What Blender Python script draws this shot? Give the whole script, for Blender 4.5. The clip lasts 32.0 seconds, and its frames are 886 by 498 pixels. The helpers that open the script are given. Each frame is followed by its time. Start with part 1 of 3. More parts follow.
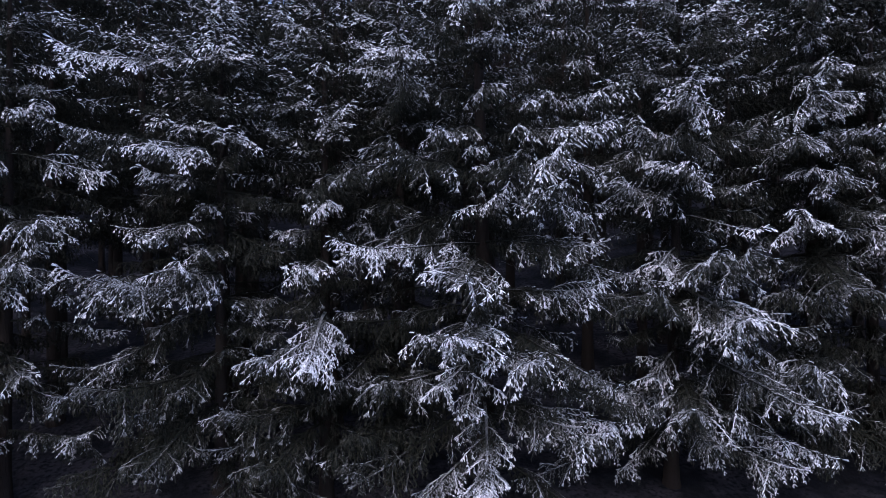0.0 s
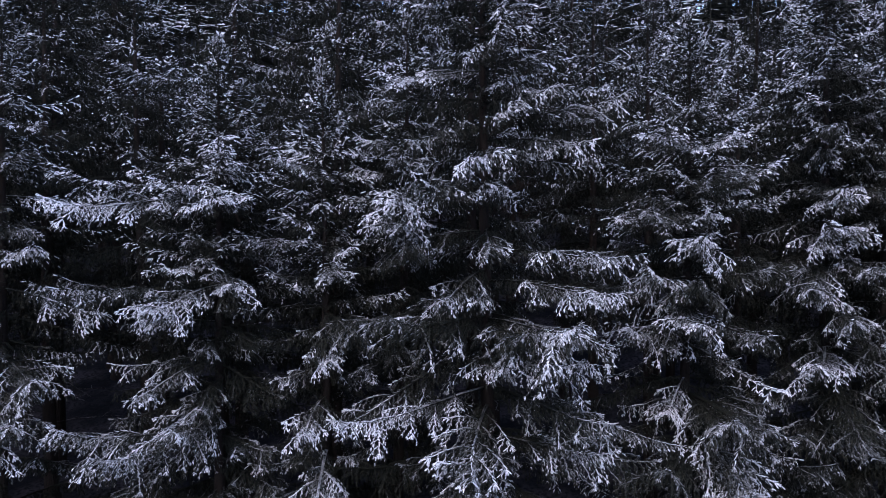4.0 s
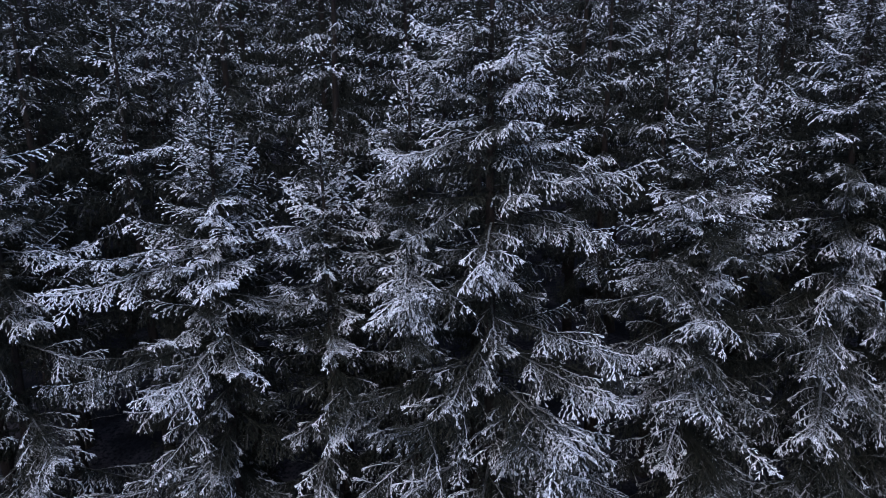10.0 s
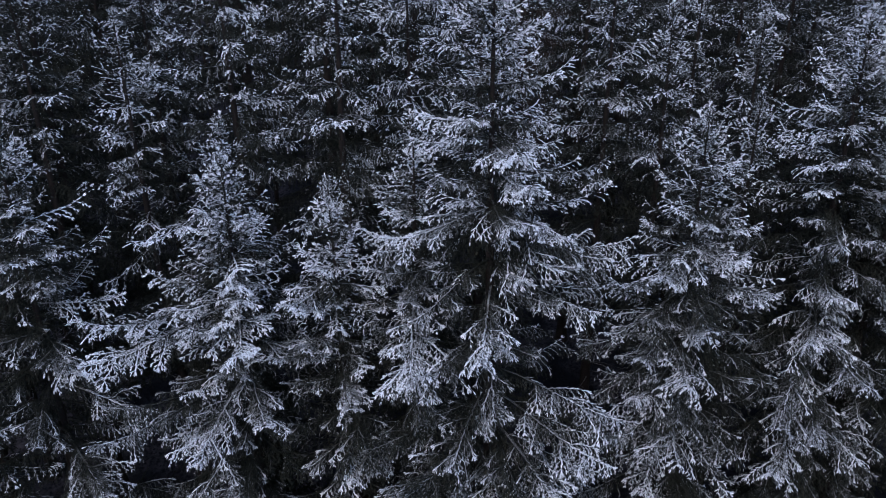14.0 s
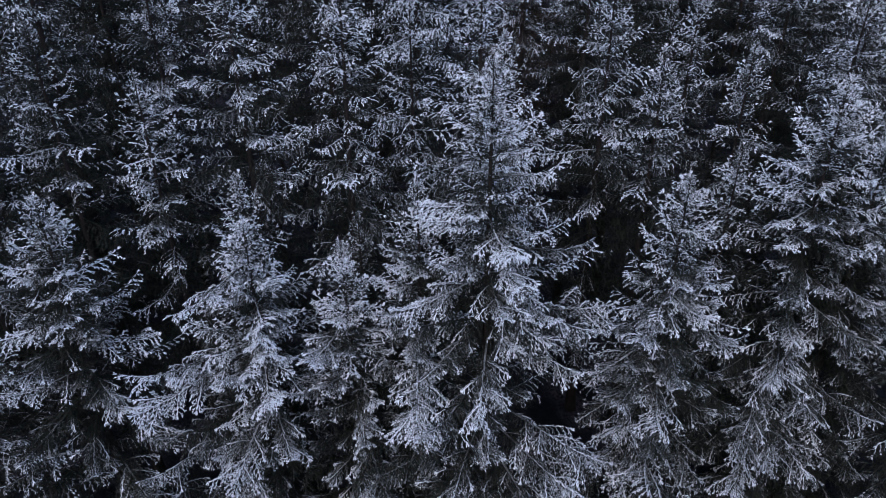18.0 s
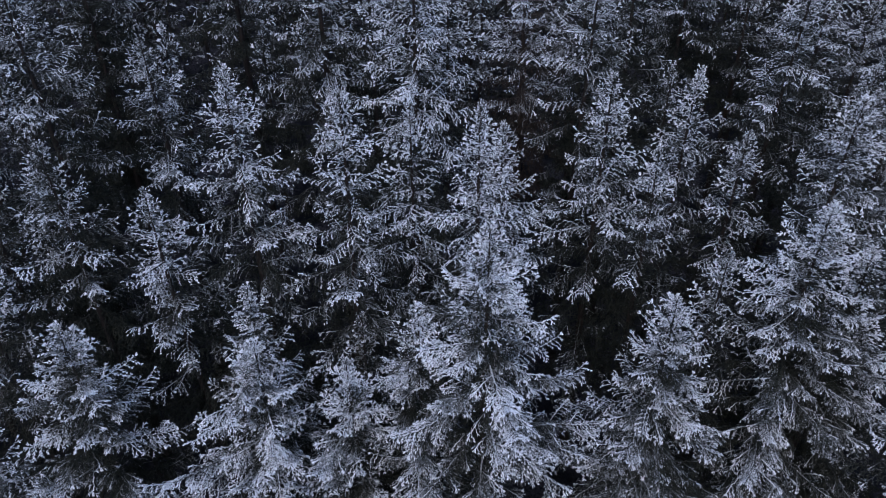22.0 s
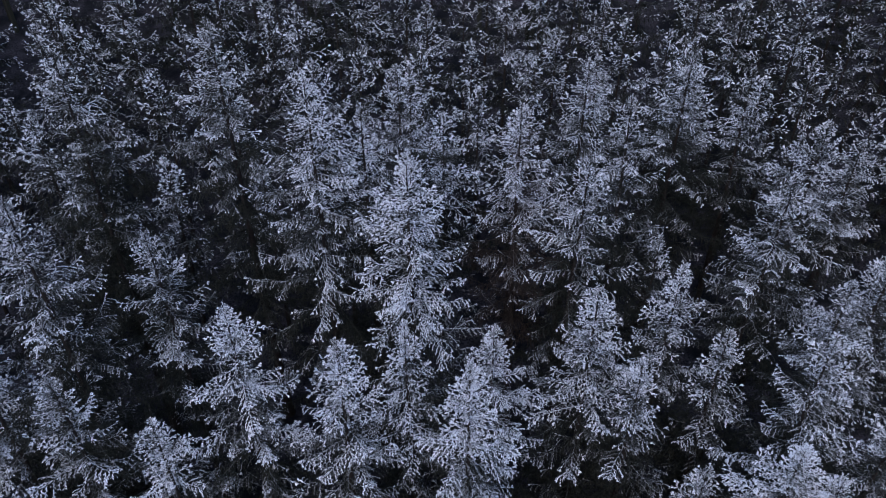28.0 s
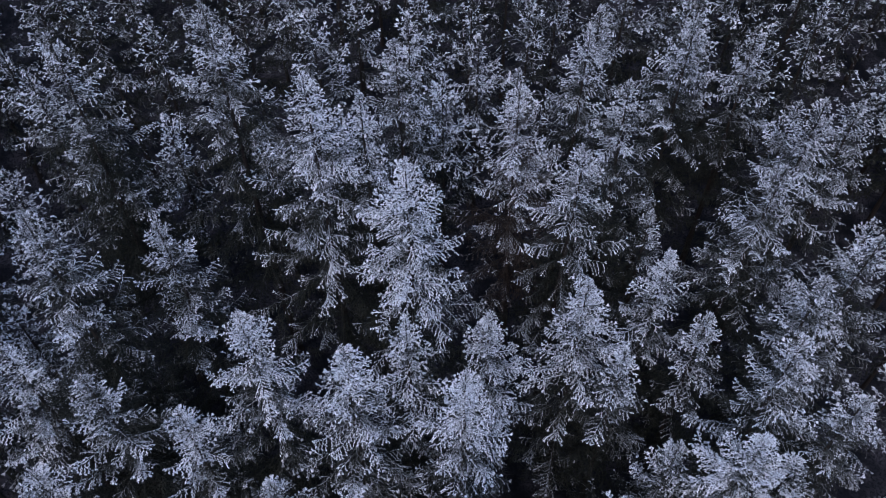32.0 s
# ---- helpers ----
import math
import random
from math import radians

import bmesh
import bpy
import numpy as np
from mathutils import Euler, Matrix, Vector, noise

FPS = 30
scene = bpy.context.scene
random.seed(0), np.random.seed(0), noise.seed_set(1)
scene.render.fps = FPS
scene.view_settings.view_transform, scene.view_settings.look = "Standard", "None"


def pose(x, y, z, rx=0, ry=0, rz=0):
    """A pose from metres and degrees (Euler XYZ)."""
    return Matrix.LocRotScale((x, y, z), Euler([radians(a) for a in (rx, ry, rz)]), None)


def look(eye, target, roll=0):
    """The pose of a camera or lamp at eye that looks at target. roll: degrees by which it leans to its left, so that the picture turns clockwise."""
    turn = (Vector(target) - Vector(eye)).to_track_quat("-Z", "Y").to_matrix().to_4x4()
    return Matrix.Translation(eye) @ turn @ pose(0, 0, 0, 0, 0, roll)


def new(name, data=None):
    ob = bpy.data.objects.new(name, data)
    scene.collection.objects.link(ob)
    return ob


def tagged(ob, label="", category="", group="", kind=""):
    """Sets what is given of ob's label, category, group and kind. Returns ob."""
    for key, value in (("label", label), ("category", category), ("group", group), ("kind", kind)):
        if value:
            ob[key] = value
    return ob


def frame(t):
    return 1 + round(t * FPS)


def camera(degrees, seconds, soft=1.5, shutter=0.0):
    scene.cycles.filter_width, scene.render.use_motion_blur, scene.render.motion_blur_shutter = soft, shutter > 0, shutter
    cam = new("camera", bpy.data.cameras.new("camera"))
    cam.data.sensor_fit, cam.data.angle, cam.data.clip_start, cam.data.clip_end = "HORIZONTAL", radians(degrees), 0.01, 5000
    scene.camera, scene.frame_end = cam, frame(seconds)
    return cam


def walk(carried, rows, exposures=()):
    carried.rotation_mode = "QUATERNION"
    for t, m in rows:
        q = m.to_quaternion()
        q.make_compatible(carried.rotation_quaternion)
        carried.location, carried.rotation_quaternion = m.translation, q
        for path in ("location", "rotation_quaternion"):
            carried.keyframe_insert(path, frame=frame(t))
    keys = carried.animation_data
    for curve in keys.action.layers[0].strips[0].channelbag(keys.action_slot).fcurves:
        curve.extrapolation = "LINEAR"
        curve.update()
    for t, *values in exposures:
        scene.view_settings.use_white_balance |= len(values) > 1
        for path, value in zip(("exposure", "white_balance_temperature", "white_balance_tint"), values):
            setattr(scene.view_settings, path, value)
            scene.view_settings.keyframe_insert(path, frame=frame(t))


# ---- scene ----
cam = camera(66.5, 32.0, soft=1.0)
METRES, EYE, TILT, LEAN, TURN = 30.0, 8.0, 0.0, 0.0, 0.0
ROWS = [
    (0.0, 0.0, 0.0, 0.0, 0.0, 0.0, -0.0),
    (0.5, -0.0002, 0.0021, 0.0128, 0.02, 0.04, 0.0),
    (1.0, -0.0003, 0.0039, 0.0264, 0.04, 0.07, -0.01),
    (1.5, -0.0004, 0.0054, 0.038, 0.06, 0.17, 0.0),
    (2.0, -0.0004, 0.0069, 0.051, 0.1, 0.21, -0.01),
    (2.5, -0.0007, 0.0083, 0.0631, 0.1, 0.23, -0.0),
    (3.0, -0.0011, 0.0099, 0.0775, 0.1, 0.21, -0.0),
    (3.5, -0.001, 0.0112, 0.0902, 0.15, 0.13, 0.0),
    (4.0, -0.0012, 0.0127, 0.1041, 0.17, -0.6, 0.03),
    (4.5, -0.0015, 0.0142, 0.1172, 0.2, -1.54, 0.03),
    (6.5, -0.0015, 0.0206, 0.1656, 0.39, -6.91, 0.1),
    (7.0, -0.0016, 0.0239, 0.1766, 0.4, -8.03, 0.12),
    (7.5, -0.0017, 0.0278, 0.1866, 0.41, -8.95, 0.15),
    (8.0, -0.0019, 0.0328, 0.1978, 0.42, -9.93, 0.16),
    (8.5, -0.0019, 0.0373, 0.2098, 0.43, -10.86, 0.2),
    (9.0, -0.0019, 0.039, 0.2233, 0.46, -11.76, 0.19),
    (9.5, -0.002, 0.0392, 0.237, 0.45, -12.68, 0.2),
    (10.0, -0.0019, 0.0389, 0.2526, 0.49, -13.7, 0.18),
    (10.5, -0.0024, 0.0384, 0.2664, 0.47, -14.54, 0.17),
    (11.0, -0.0025, 0.0379, 0.2814, 0.5, -15.56, 0.2),
    (11.5, -0.0028, 0.0375, 0.2939, 0.51, -16.43, 0.2),
    (12.0, -0.0029, 0.0374, 0.3085, 0.53, -17.48, 0.24),
    (12.5, -0.0028, 0.0372, 0.3225, 0.54, -18.4, 0.26),
    (13.0, -0.0026, 0.0372, 0.3375, 0.55, -19.39, 0.27),
    (13.5, -0.0024, 0.0372, 0.3506, 0.59, -20.34, 0.29),
    (14.0, -0.0025, 0.0372, 0.3641, 0.58, -21.35, 0.3),
    (14.5, -0.0024, 0.0373, 0.3764, 0.58, -22.26, 0.31),
    (16.5, -0.0019, 0.0379, 0.4369, 0.62, -26.15, 0.32),
    (17.0, -0.0021, 0.0373, 0.4545, 0.65, -27.11, 0.29),
    (17.5, -0.0025, 0.0363, 0.4707, 0.65, -27.95, 0.3),
    (18.0, -0.003, 0.0366, 0.4895, 0.64, -29.0, 0.29),
    (18.5, -0.0029, 0.0373, 0.506, 0.69, -29.86, 0.3),
    (19.0, -0.003, 0.0411, 0.5246, 0.7, -30.77, 0.3),
    (19.5, -0.0034, 0.0458, 0.5412, 0.68, -31.44, 0.27),
    (20.0, -0.003, 0.0522, 0.5594, 0.69, -32.15, 0.31),
    (20.5, -0.0021, 0.0596, 0.5767, 0.73, -32.97, 0.38),
    (21.0, -0.0025, 0.069, 0.5937, 0.67, -33.98, 0.37),
    (21.5, -0.0017, 0.0784, 0.6105, 0.72, -34.16, 0.38),
    (22.0, -0.001, 0.0885, 0.6298, 0.73, -34.08, 0.38),
    (22.5, -0.0007, 0.0975, 0.6479, 0.7, -33.98, 0.38),
    (23.0, -0.0, 0.1074, 0.6668, 0.71, -33.92, 0.38),
    (23.5, 0.0004, 0.1159, 0.6832, 0.71, -33.86, 0.37),
    (24.0, 0.0009, 0.1254, 0.7003, 0.72, -33.86, 0.35),
    (24.5, 0.0017, 0.1331, 0.7157, 0.72, -33.79, 0.36),
    (25.0, 0.0029, 0.1417, 0.7323, 0.75, -33.73, 0.38),
    (25.5, 0.0032, 0.15, 0.7477, 0.74, -33.69, 0.36),
    (26.0, 0.0041, 0.1587, 0.7643, 0.77, -33.62, 0.35),
    (26.5, 0.0051, 0.1665, 0.7801, 0.79, -33.68, 0.35),
    (28.5, 0.0062, 0.1967, 0.8454, 0.8, -36.07, 0.29),
    (29.0, 0.0068, 0.2035, 0.8622, 0.81, -37.04, 0.32),
    (29.5, 0.0071, 0.21, 0.8775, 0.83, -37.98, 0.32),
    (30.0, 0.0076, 0.217, 0.8934, 0.84, -39.09, 0.33),
    (30.5, 0.0082, 0.2232, 0.9074, 0.85, -40.58, 0.37),
    (31.0, 0.0088, 0.2303, 0.9225, 0.86, -42.37, 0.4),
    (31.5, 0.0094, 0.2369, 0.9354, 0.87, -44.02, 0.44),
    (32.0, 0.0099, 0.2439, 0.9479, 0.87, -45.8, 0.48),
]
walk(cam, [(t, pose(0, 0, EYE, TILT, LEAN, TURN) @ pose(METRES * x, METRES * y, METRES * z, 90 + pitch, roll, yaw)) for t, x, y, z, yaw, pitch, roll in ROWS],
     [(0.0, 0.42, 6100, 20), (4.0, 0.28, 6080, 20), (9.0, 0.1, 6040, 15), (19.0, -0.15, 6040, 12), (26.0, -0.16, 6040, 14), (32.0, -0.12, 6080, 16)])

# ---- light ----
world = bpy.data.worlds.new("overcast_sky")
scene.world = world
world.use_nodes = True
wn = world.node_tree
bg = wn.nodes["Background"]
sky = wn.nodes.new("ShaderNodeTexSky")
sky.sky_type = "NISHITA"
sky.sun_disc = False
sky.sun_elevation = radians(38)
sky.sun_rotation = radians(200)
sky.air_density, sky.dust_density, sky.ozone_density = 1.0, 1.5, 1.0
wn.links.new(sky.outputs[0], bg.inputs[0])
bg.inputs[1].default_value = 0.31
sun = new("sun", bpy.data.lights.new("sun", "SUN"))
sun.data.energy, sun.data.angle, sun.data.color = 0.3, radians(40), (1.0, 0.97, 0.93)
sun.matrix_world = look((0, 0, 60), (8, 22, 12))
tagged(sun, kind="structure")


# ---- materials ----
def node_material(name, rough=0.8):
    m = bpy.data.materials.new(name)
    m.use_nodes = True
    b = m.node_tree.nodes["Principled BSDF"]
    b.inputs["Roughness"].default_value = rough
    b.inputs["Specular IOR Level"].default_value = 0.06
    return m, m.node_tree, b


def add(tree, kind, **sets):
    n = tree.nodes.new(kind)
    for key, value in sets.items():
        n.inputs[key.replace("_", " ")].default_value = value
    return n


def math_node(tree, op, a, b, clamp=False):
    n = tree.nodes.new("ShaderNodeMath")
    n.operation, n.use_clamp = op, clamp
    for i, v in enumerate((a, b)):
        if hasattr(v, "is_output"):
            tree.links.new(v, n.inputs[i])
        else:
            n.inputs[i].default_value = v
    return n.outputs[0]


def mix_colour(tree, f, a, b):
    n = tree.nodes.new("ShaderNodeMix")
    n.data_type = "RGBA"
    for i, v in ((0, f), (6, a), (7, b)):
        if hasattr(v, "is_output"):
            tree.links.new(v, n.inputs[i])
        else:
            n.inputs[i].default_value = v
    return n.outputs[2]


def step(tree, v, lo, hi):
    n = tree.nodes.new("ShaderNodeMapRange")
    n.interpolation_type = "SMOOTHSTEP"
    tree.links.new(v, n.inputs[0])
    n.inputs[1].default_value, n.inputs[2].default_value = lo, hi
    return n.outputs[0]


def world_noise(tree, scale, detail=3.0):
    g = tree.nodes.new("ShaderNodeNewGeometry")
    n = add(tree, "ShaderNodeTexNoise", Scale=scale, Detail=detail)
    tree.links.new(g.outputs["Position"], n.inputs["Vector"])
    return n.outputs["Fac"]


def frosted(name, dark, light, amount):
    """Needles or bark under a dusting of snow. The object's colour holds the load of snow that fell on it, the attribute
    reach how far out on the branch a twig sits; a heavy load clings to the sides too. Noise breaks it at two scales."""
    m, t, b = node_material(name, 0.85)
    geo = t.nodes.new("ShaderNodeNewGeometry")
    sep = t.nodes.new("ShaderNodeSeparateXYZ")
    t.links.new(geo.outputs["True Normal"], sep.inputs[0])
    info = t.nodes.new("ShaderNodeObjectInfo")
    reach = t.nodes.new("ShaderNodeAttribute")
    reach.attribute_name = "reach"
    load = math_node(t, "MULTIPLY", info.outputs["Color"], reach.outputs["Fac"])
    patch = math_node(t, "MULTIPLY_ADD", world_noise(t, 1.5, 3.0), 1.5)
    patch.node.inputs[2].default_value = 0.25
    load = math_node(t, "MULTIPLY", load, patch)
    tilt = math_node(t, "ADD", sep.outputs["Z"], load)
    up = step(t, tilt, 0.40, 1.50)
    speck = step(t, world_noise(t, 38.0, 2.0), 0.36, 0.58)
    isle = math_node(t, "MULTIPLY_ADD", geo.outputs["Random Per Island"], 0.4)
    isle.node.inputs[2].default_value = 0.62
    speck = math_node(t, "MULTIPLY_ADD", speck, 0.65)
    speck.node.inputs[2].default_value = 0.35
    f = math_node(t, "MULTIPLY", up, speck)
    f = math_node(t, "MULTIPLY", f, step(t, load, 0.20, 0.80))
    f = math_node(t, "MULTIPLY", f, isle)
    f = math_node(t, "MULTIPLY", f, amount, clamp=True)
    needle = mix_colour(t, geo.outputs["Random Per Island"], dark, light)
    t.links.new(mix_colour(t, f, needle, (0.84, 0.86, 0.90, 1)), b.inputs["Base Color"])
    return m


NEEDLES = frosted("frosted_spruce_needles", (0.010, 0.012, 0.010, 1), (0.032, 0.033, 0.026, 1), 1.7)
RUST = frosted("browned_spruce_needles", (0.022, 0.017, 0.014, 1), (0.046, 0.035, 0.028, 1), 1.9)
BARK = frosted("spruce_bark", (0.014, 0.012, 0.011, 1), (0.032, 0.026, 0.023, 1), 0.5)


def bark_relief():
    t = BARK.node_tree
    tc = t.nodes.new("ShaderNodeTexCoord")
    mp = t.nodes.new("ShaderNodeMapping")
    mp.inputs["Scale"].default_value = (9, 9, 1.6)
    t.links.new(tc.outputs["Object"], mp.inputs[0])
    n = add(t, "ShaderNodeTexNoise", Scale=3.0, Detail=5.0)
    t.links.new(mp.outputs[0], n.inputs["Vector"])
    bump = add(t, "ShaderNodeBump", Strength=0.8, Distance=0.03)
    t.links.new(n.outputs["Fac"], bump.inputs["Height"])
    t.links.new(bump.outputs[0], t.nodes["Principled BSDF"].inputs["Normal"])


bark_relief()


def floor_material():
    m, t, b = node_material("shade_painted_floor_and_bounce_field", 0.9)
    # bluish near-black floor: the shade under the crowns is painted into its colour
    shaded_soil = mix_colour(t, world_noise(t, 2.5, 6.0), (0.006, 0.007, 0.009, 1), (0.013, 0.014, 0.018, 1))
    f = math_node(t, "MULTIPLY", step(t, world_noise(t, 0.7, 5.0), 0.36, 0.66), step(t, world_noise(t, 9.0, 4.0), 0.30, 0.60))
    wood = mix_colour(t, f, shaded_soil, (0.050, 0.047, 0.055, 1))
    # unseen bounce-light field in front of the wood: dull winter grass under patchy snow
    geo = t.nodes.new("ShaderNodeNewGeometry")
    sep = t.nodes.new("ShaderNodeSeparateXYZ")
    t.links.new(geo.outputs["Position"], sep.inputs[0])
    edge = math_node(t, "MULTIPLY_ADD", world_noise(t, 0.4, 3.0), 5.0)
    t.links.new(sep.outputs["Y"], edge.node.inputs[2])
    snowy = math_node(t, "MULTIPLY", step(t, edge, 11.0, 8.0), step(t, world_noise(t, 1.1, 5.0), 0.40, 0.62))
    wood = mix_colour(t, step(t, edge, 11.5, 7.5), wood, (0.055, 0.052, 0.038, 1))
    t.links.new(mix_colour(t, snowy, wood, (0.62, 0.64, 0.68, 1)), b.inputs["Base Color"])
    bump = add(t, "ShaderNodeBump", Strength=0.7, Distance=0.08)
    t.links.new(world_noise(t, 6.0, 6.0), bump.inputs["Height"])
    t.links.new(bump.outputs[0], b.inputs["Normal"])
    return m


FLOOR = floor_material()


# ---- ground ----
def ground_z(x, y):
    """A slope that climbs under the stand, and an unseen rise behind the eye, added to block low sky light."""
    z = np.interp(y, (-400, -160, -30, 8, 32, 54, 130, 500), (90, 66, -4, 0.5, 6.8, 13.8, 56, 130))
    z += 60 * max(0.0, (abs(x) - 60) / 200) ** 1.2 if abs(x) < 400 else 60 * 1.7 ** 1.2
    return z + 0.22 * noise.noise((x * 0.23, y * 0.23, 0)) + 0.07 * noise.noise((x * 0.9, y * 0.9, 4))


def spaced(near, fine, far):
    inner = np.arange(-near, near + fine / 2, fine)
    outer = near + (far - near) * (np.arange(1, 15) / 14) ** 2.5
    return np.concatenate([-outer[::-1], inner, outer])


def build_ground():
    xs, ys = spaced(32, 0.8, 1800), spaced(26, 0.8, 1800) + 22
    verts = [(x, y, ground_z(x, y)) for y in ys for x in xs]
    n = len(xs)
    faces = [(j * n + i, j * n + i + 1, (j + 1) * n + i + 1, (j + 1) * n + i) for j in range(len(ys) - 1) for i in range(n - 1)]
    me = bpy.data.meshes.new("ground")
    me.from_pydata(verts, [], faces)
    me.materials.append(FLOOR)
    me.polygons.foreach_set("use_smooth", [True] * len(me.polygons))
    tagged(new("ground", me), "dark needle-covered forest floor dusted with snow below spruces", "ground", kind="structure")


build_ground()


# ---- spruce branches ----
UP = np.array((0.0, 0.0, 1.0))


def unit(v):
    return v / max(np.linalg.norm(v), 1e-9)


# outline of a shoot: place along it, across it and above it, and the faces between
STYLES = {"ridged": (((0, 0, 0), (0.22, -0.95, 0), (0.22, 0.95, 0), (0.25, 0, 0.7), (0.86, -0.85, -0.1), (0.86, 0.85, -0.1), (0.86, 0, 0.5), (1, 0, -0.1)),
                     ((0, 2, 3), (0, 3, 1), (2, 5, 6, 3), (3, 6, 4, 1), (5, 7, 6), (6, 7, 4))),
          "strip": (((0, 0, 0), (0.2, -0.9, 0), (0.2, 0.9, 0), (0.85, -0.8, -0.2), (0.85, 0.8, -0.2), (1, 0, -0.3)), ((0, 2, 1), (1, 2, 4, 3), (3, 4, 5))),
          "kite": (((0, 0, 0), (0.55, -1, 0), (0.55, 1, 0), (1, 0, -0.3)), ((0, 2, 3, 1),))}


class Soup:
    """Loose vertices and faces that become one mesh."""

    def __init__(self):
        self.v, self.f, self.reach, self.now = [], [], [], 1.0
        self.fingers = {style: [] for style in STYLES}
        self.arrays = None

    def tube(self, pts, radii, sides=3):
        base = len(self.v)
        for i, (p, r) in enumerate(zip(pts, radii)):
            d = unit(pts[min(i + 1, len(pts) - 1)] - pts[max(i - 1, 0)])
            side = unit(np.cross(d, UP) if abs(d[2]) < 0.95 else np.cross(d, (1.0, 0, 0)))
            up = np.cross(side, d)
            for k in range(sides):
                a = 2 * math.pi * k / sides + math.pi / 6
                self.v.append(tuple(p + r * (math.cos(a) * side + math.sin(a) * up)))
        for i in range(len(pts) - 1):
            for k in range(sides):
                a, b = base + i * sides + k, base + i * sides + (k + 1) % sides
                self.f.append((a, b, b + sides, a + sides))

    def finger(self, p, d, length, r, style):
        """One needle-clad shoot of even width with a round end; style: ridged, strip or kite."""
        self.fingers[style].append((*p, *d, length, r, self.now))

    def flush(self):
        """Turns the gathered shoots into vertices and faces, all of one style at a time."""
        self.mark()
        for style, rows in self.fingers.items():
            if not rows:
                continue
            q = np.array(rows)
            p, d, long, r, reach = q[:, :3], q[:, 3:6], q[:, 6:7], q[:, 7:8], q[:, 8]
            side = np.cross(d, UP) + np.stack([0.12 * np.sin(97 * p[:, 0]), 0.12 * np.sin(89 * p[:, 1]), 0.5 * np.sin(83 * (p[:, 0] + p[:, 2]))], 1)
            side -= d * (side * d).sum(1, keepdims=True)
            side /= np.linalg.norm(side, axis=1, keepdims=True) + 1e-9
            up = np.cross(side, d)
            up *= np.where(up[:, 2:] < 0, -1.0, 1.0)
            sections, faces = STYLES[style]
            ring = np.stack([p + along * long * d + out * r * side + high * r * up for along, out, high in sections], 1)
            base, n = len(self.v), len(sections)
            self.v += list(map(tuple, ring.reshape(-1, 3)))
            self.reach += list(np.repeat(reach, n))
            for i in range(len(rows)):
                k = base + i * n
                self.f += [tuple(k + j for j in f) for f in faces]
            self.fingers[style] = []

    def mesh(self, name, material):
        self.flush()
        me = bpy.data.meshes.new(name)
        me.from_pydata(self.v, [], self.f)
        me.materials.append(material)
        me.attributes.new("reach", "FLOAT", "POINT").data.foreach_set("value", self.reach)
        return me

    def as_arrays(self):
        """Vertices, corner indices and corner counts as arrays, made once."""
        if self.arrays is None:
            self.flush()
            self.arrays = np.array(self.v), np.concatenate([np.array(f) for f in self.f]), np.array([len(f) for f in self.f]), np.array(self.reach)
        return self.arrays

    def mark(self):
        """Gives all vertices since the last call the present reach."""
        self.reach += [self.now] * (len(self.v) - len(self.reach))


# spacing of side shoots, spacing of fingers, their length and radius, style of the upper fingers and of the rest
GRADES = {"fine": (0.056, 0.044, (0.05, 0.11), 0.0122, "ridged", "strip"), "middle": (0.080, 0.048, (0.055, 0.11), 0.0165, "kite", "kite"),
          "coarse": (0.160, 0.110, (0.11, 0.19), 0.028, "kite", "kite")}
# curve of the axis of young, grown, old and thin branches (u, u squared, u to the fourth), width of the spray, its limit, droop of its sides, share of hanging shoots
KINDS = ((-0.14, 0.00, 0.22, 0.24, 0.28, 0.3, 0.2), (-0.02, -0.24, 0.26, 0.25, 0.40, 0.5, 0.45), (0.06, -0.27, 0.18, 0.26, 0.34, 1.0, 0.95), (0.02, -0.20, 0.20, 0.13, 0.18, 0.5, 0.7))


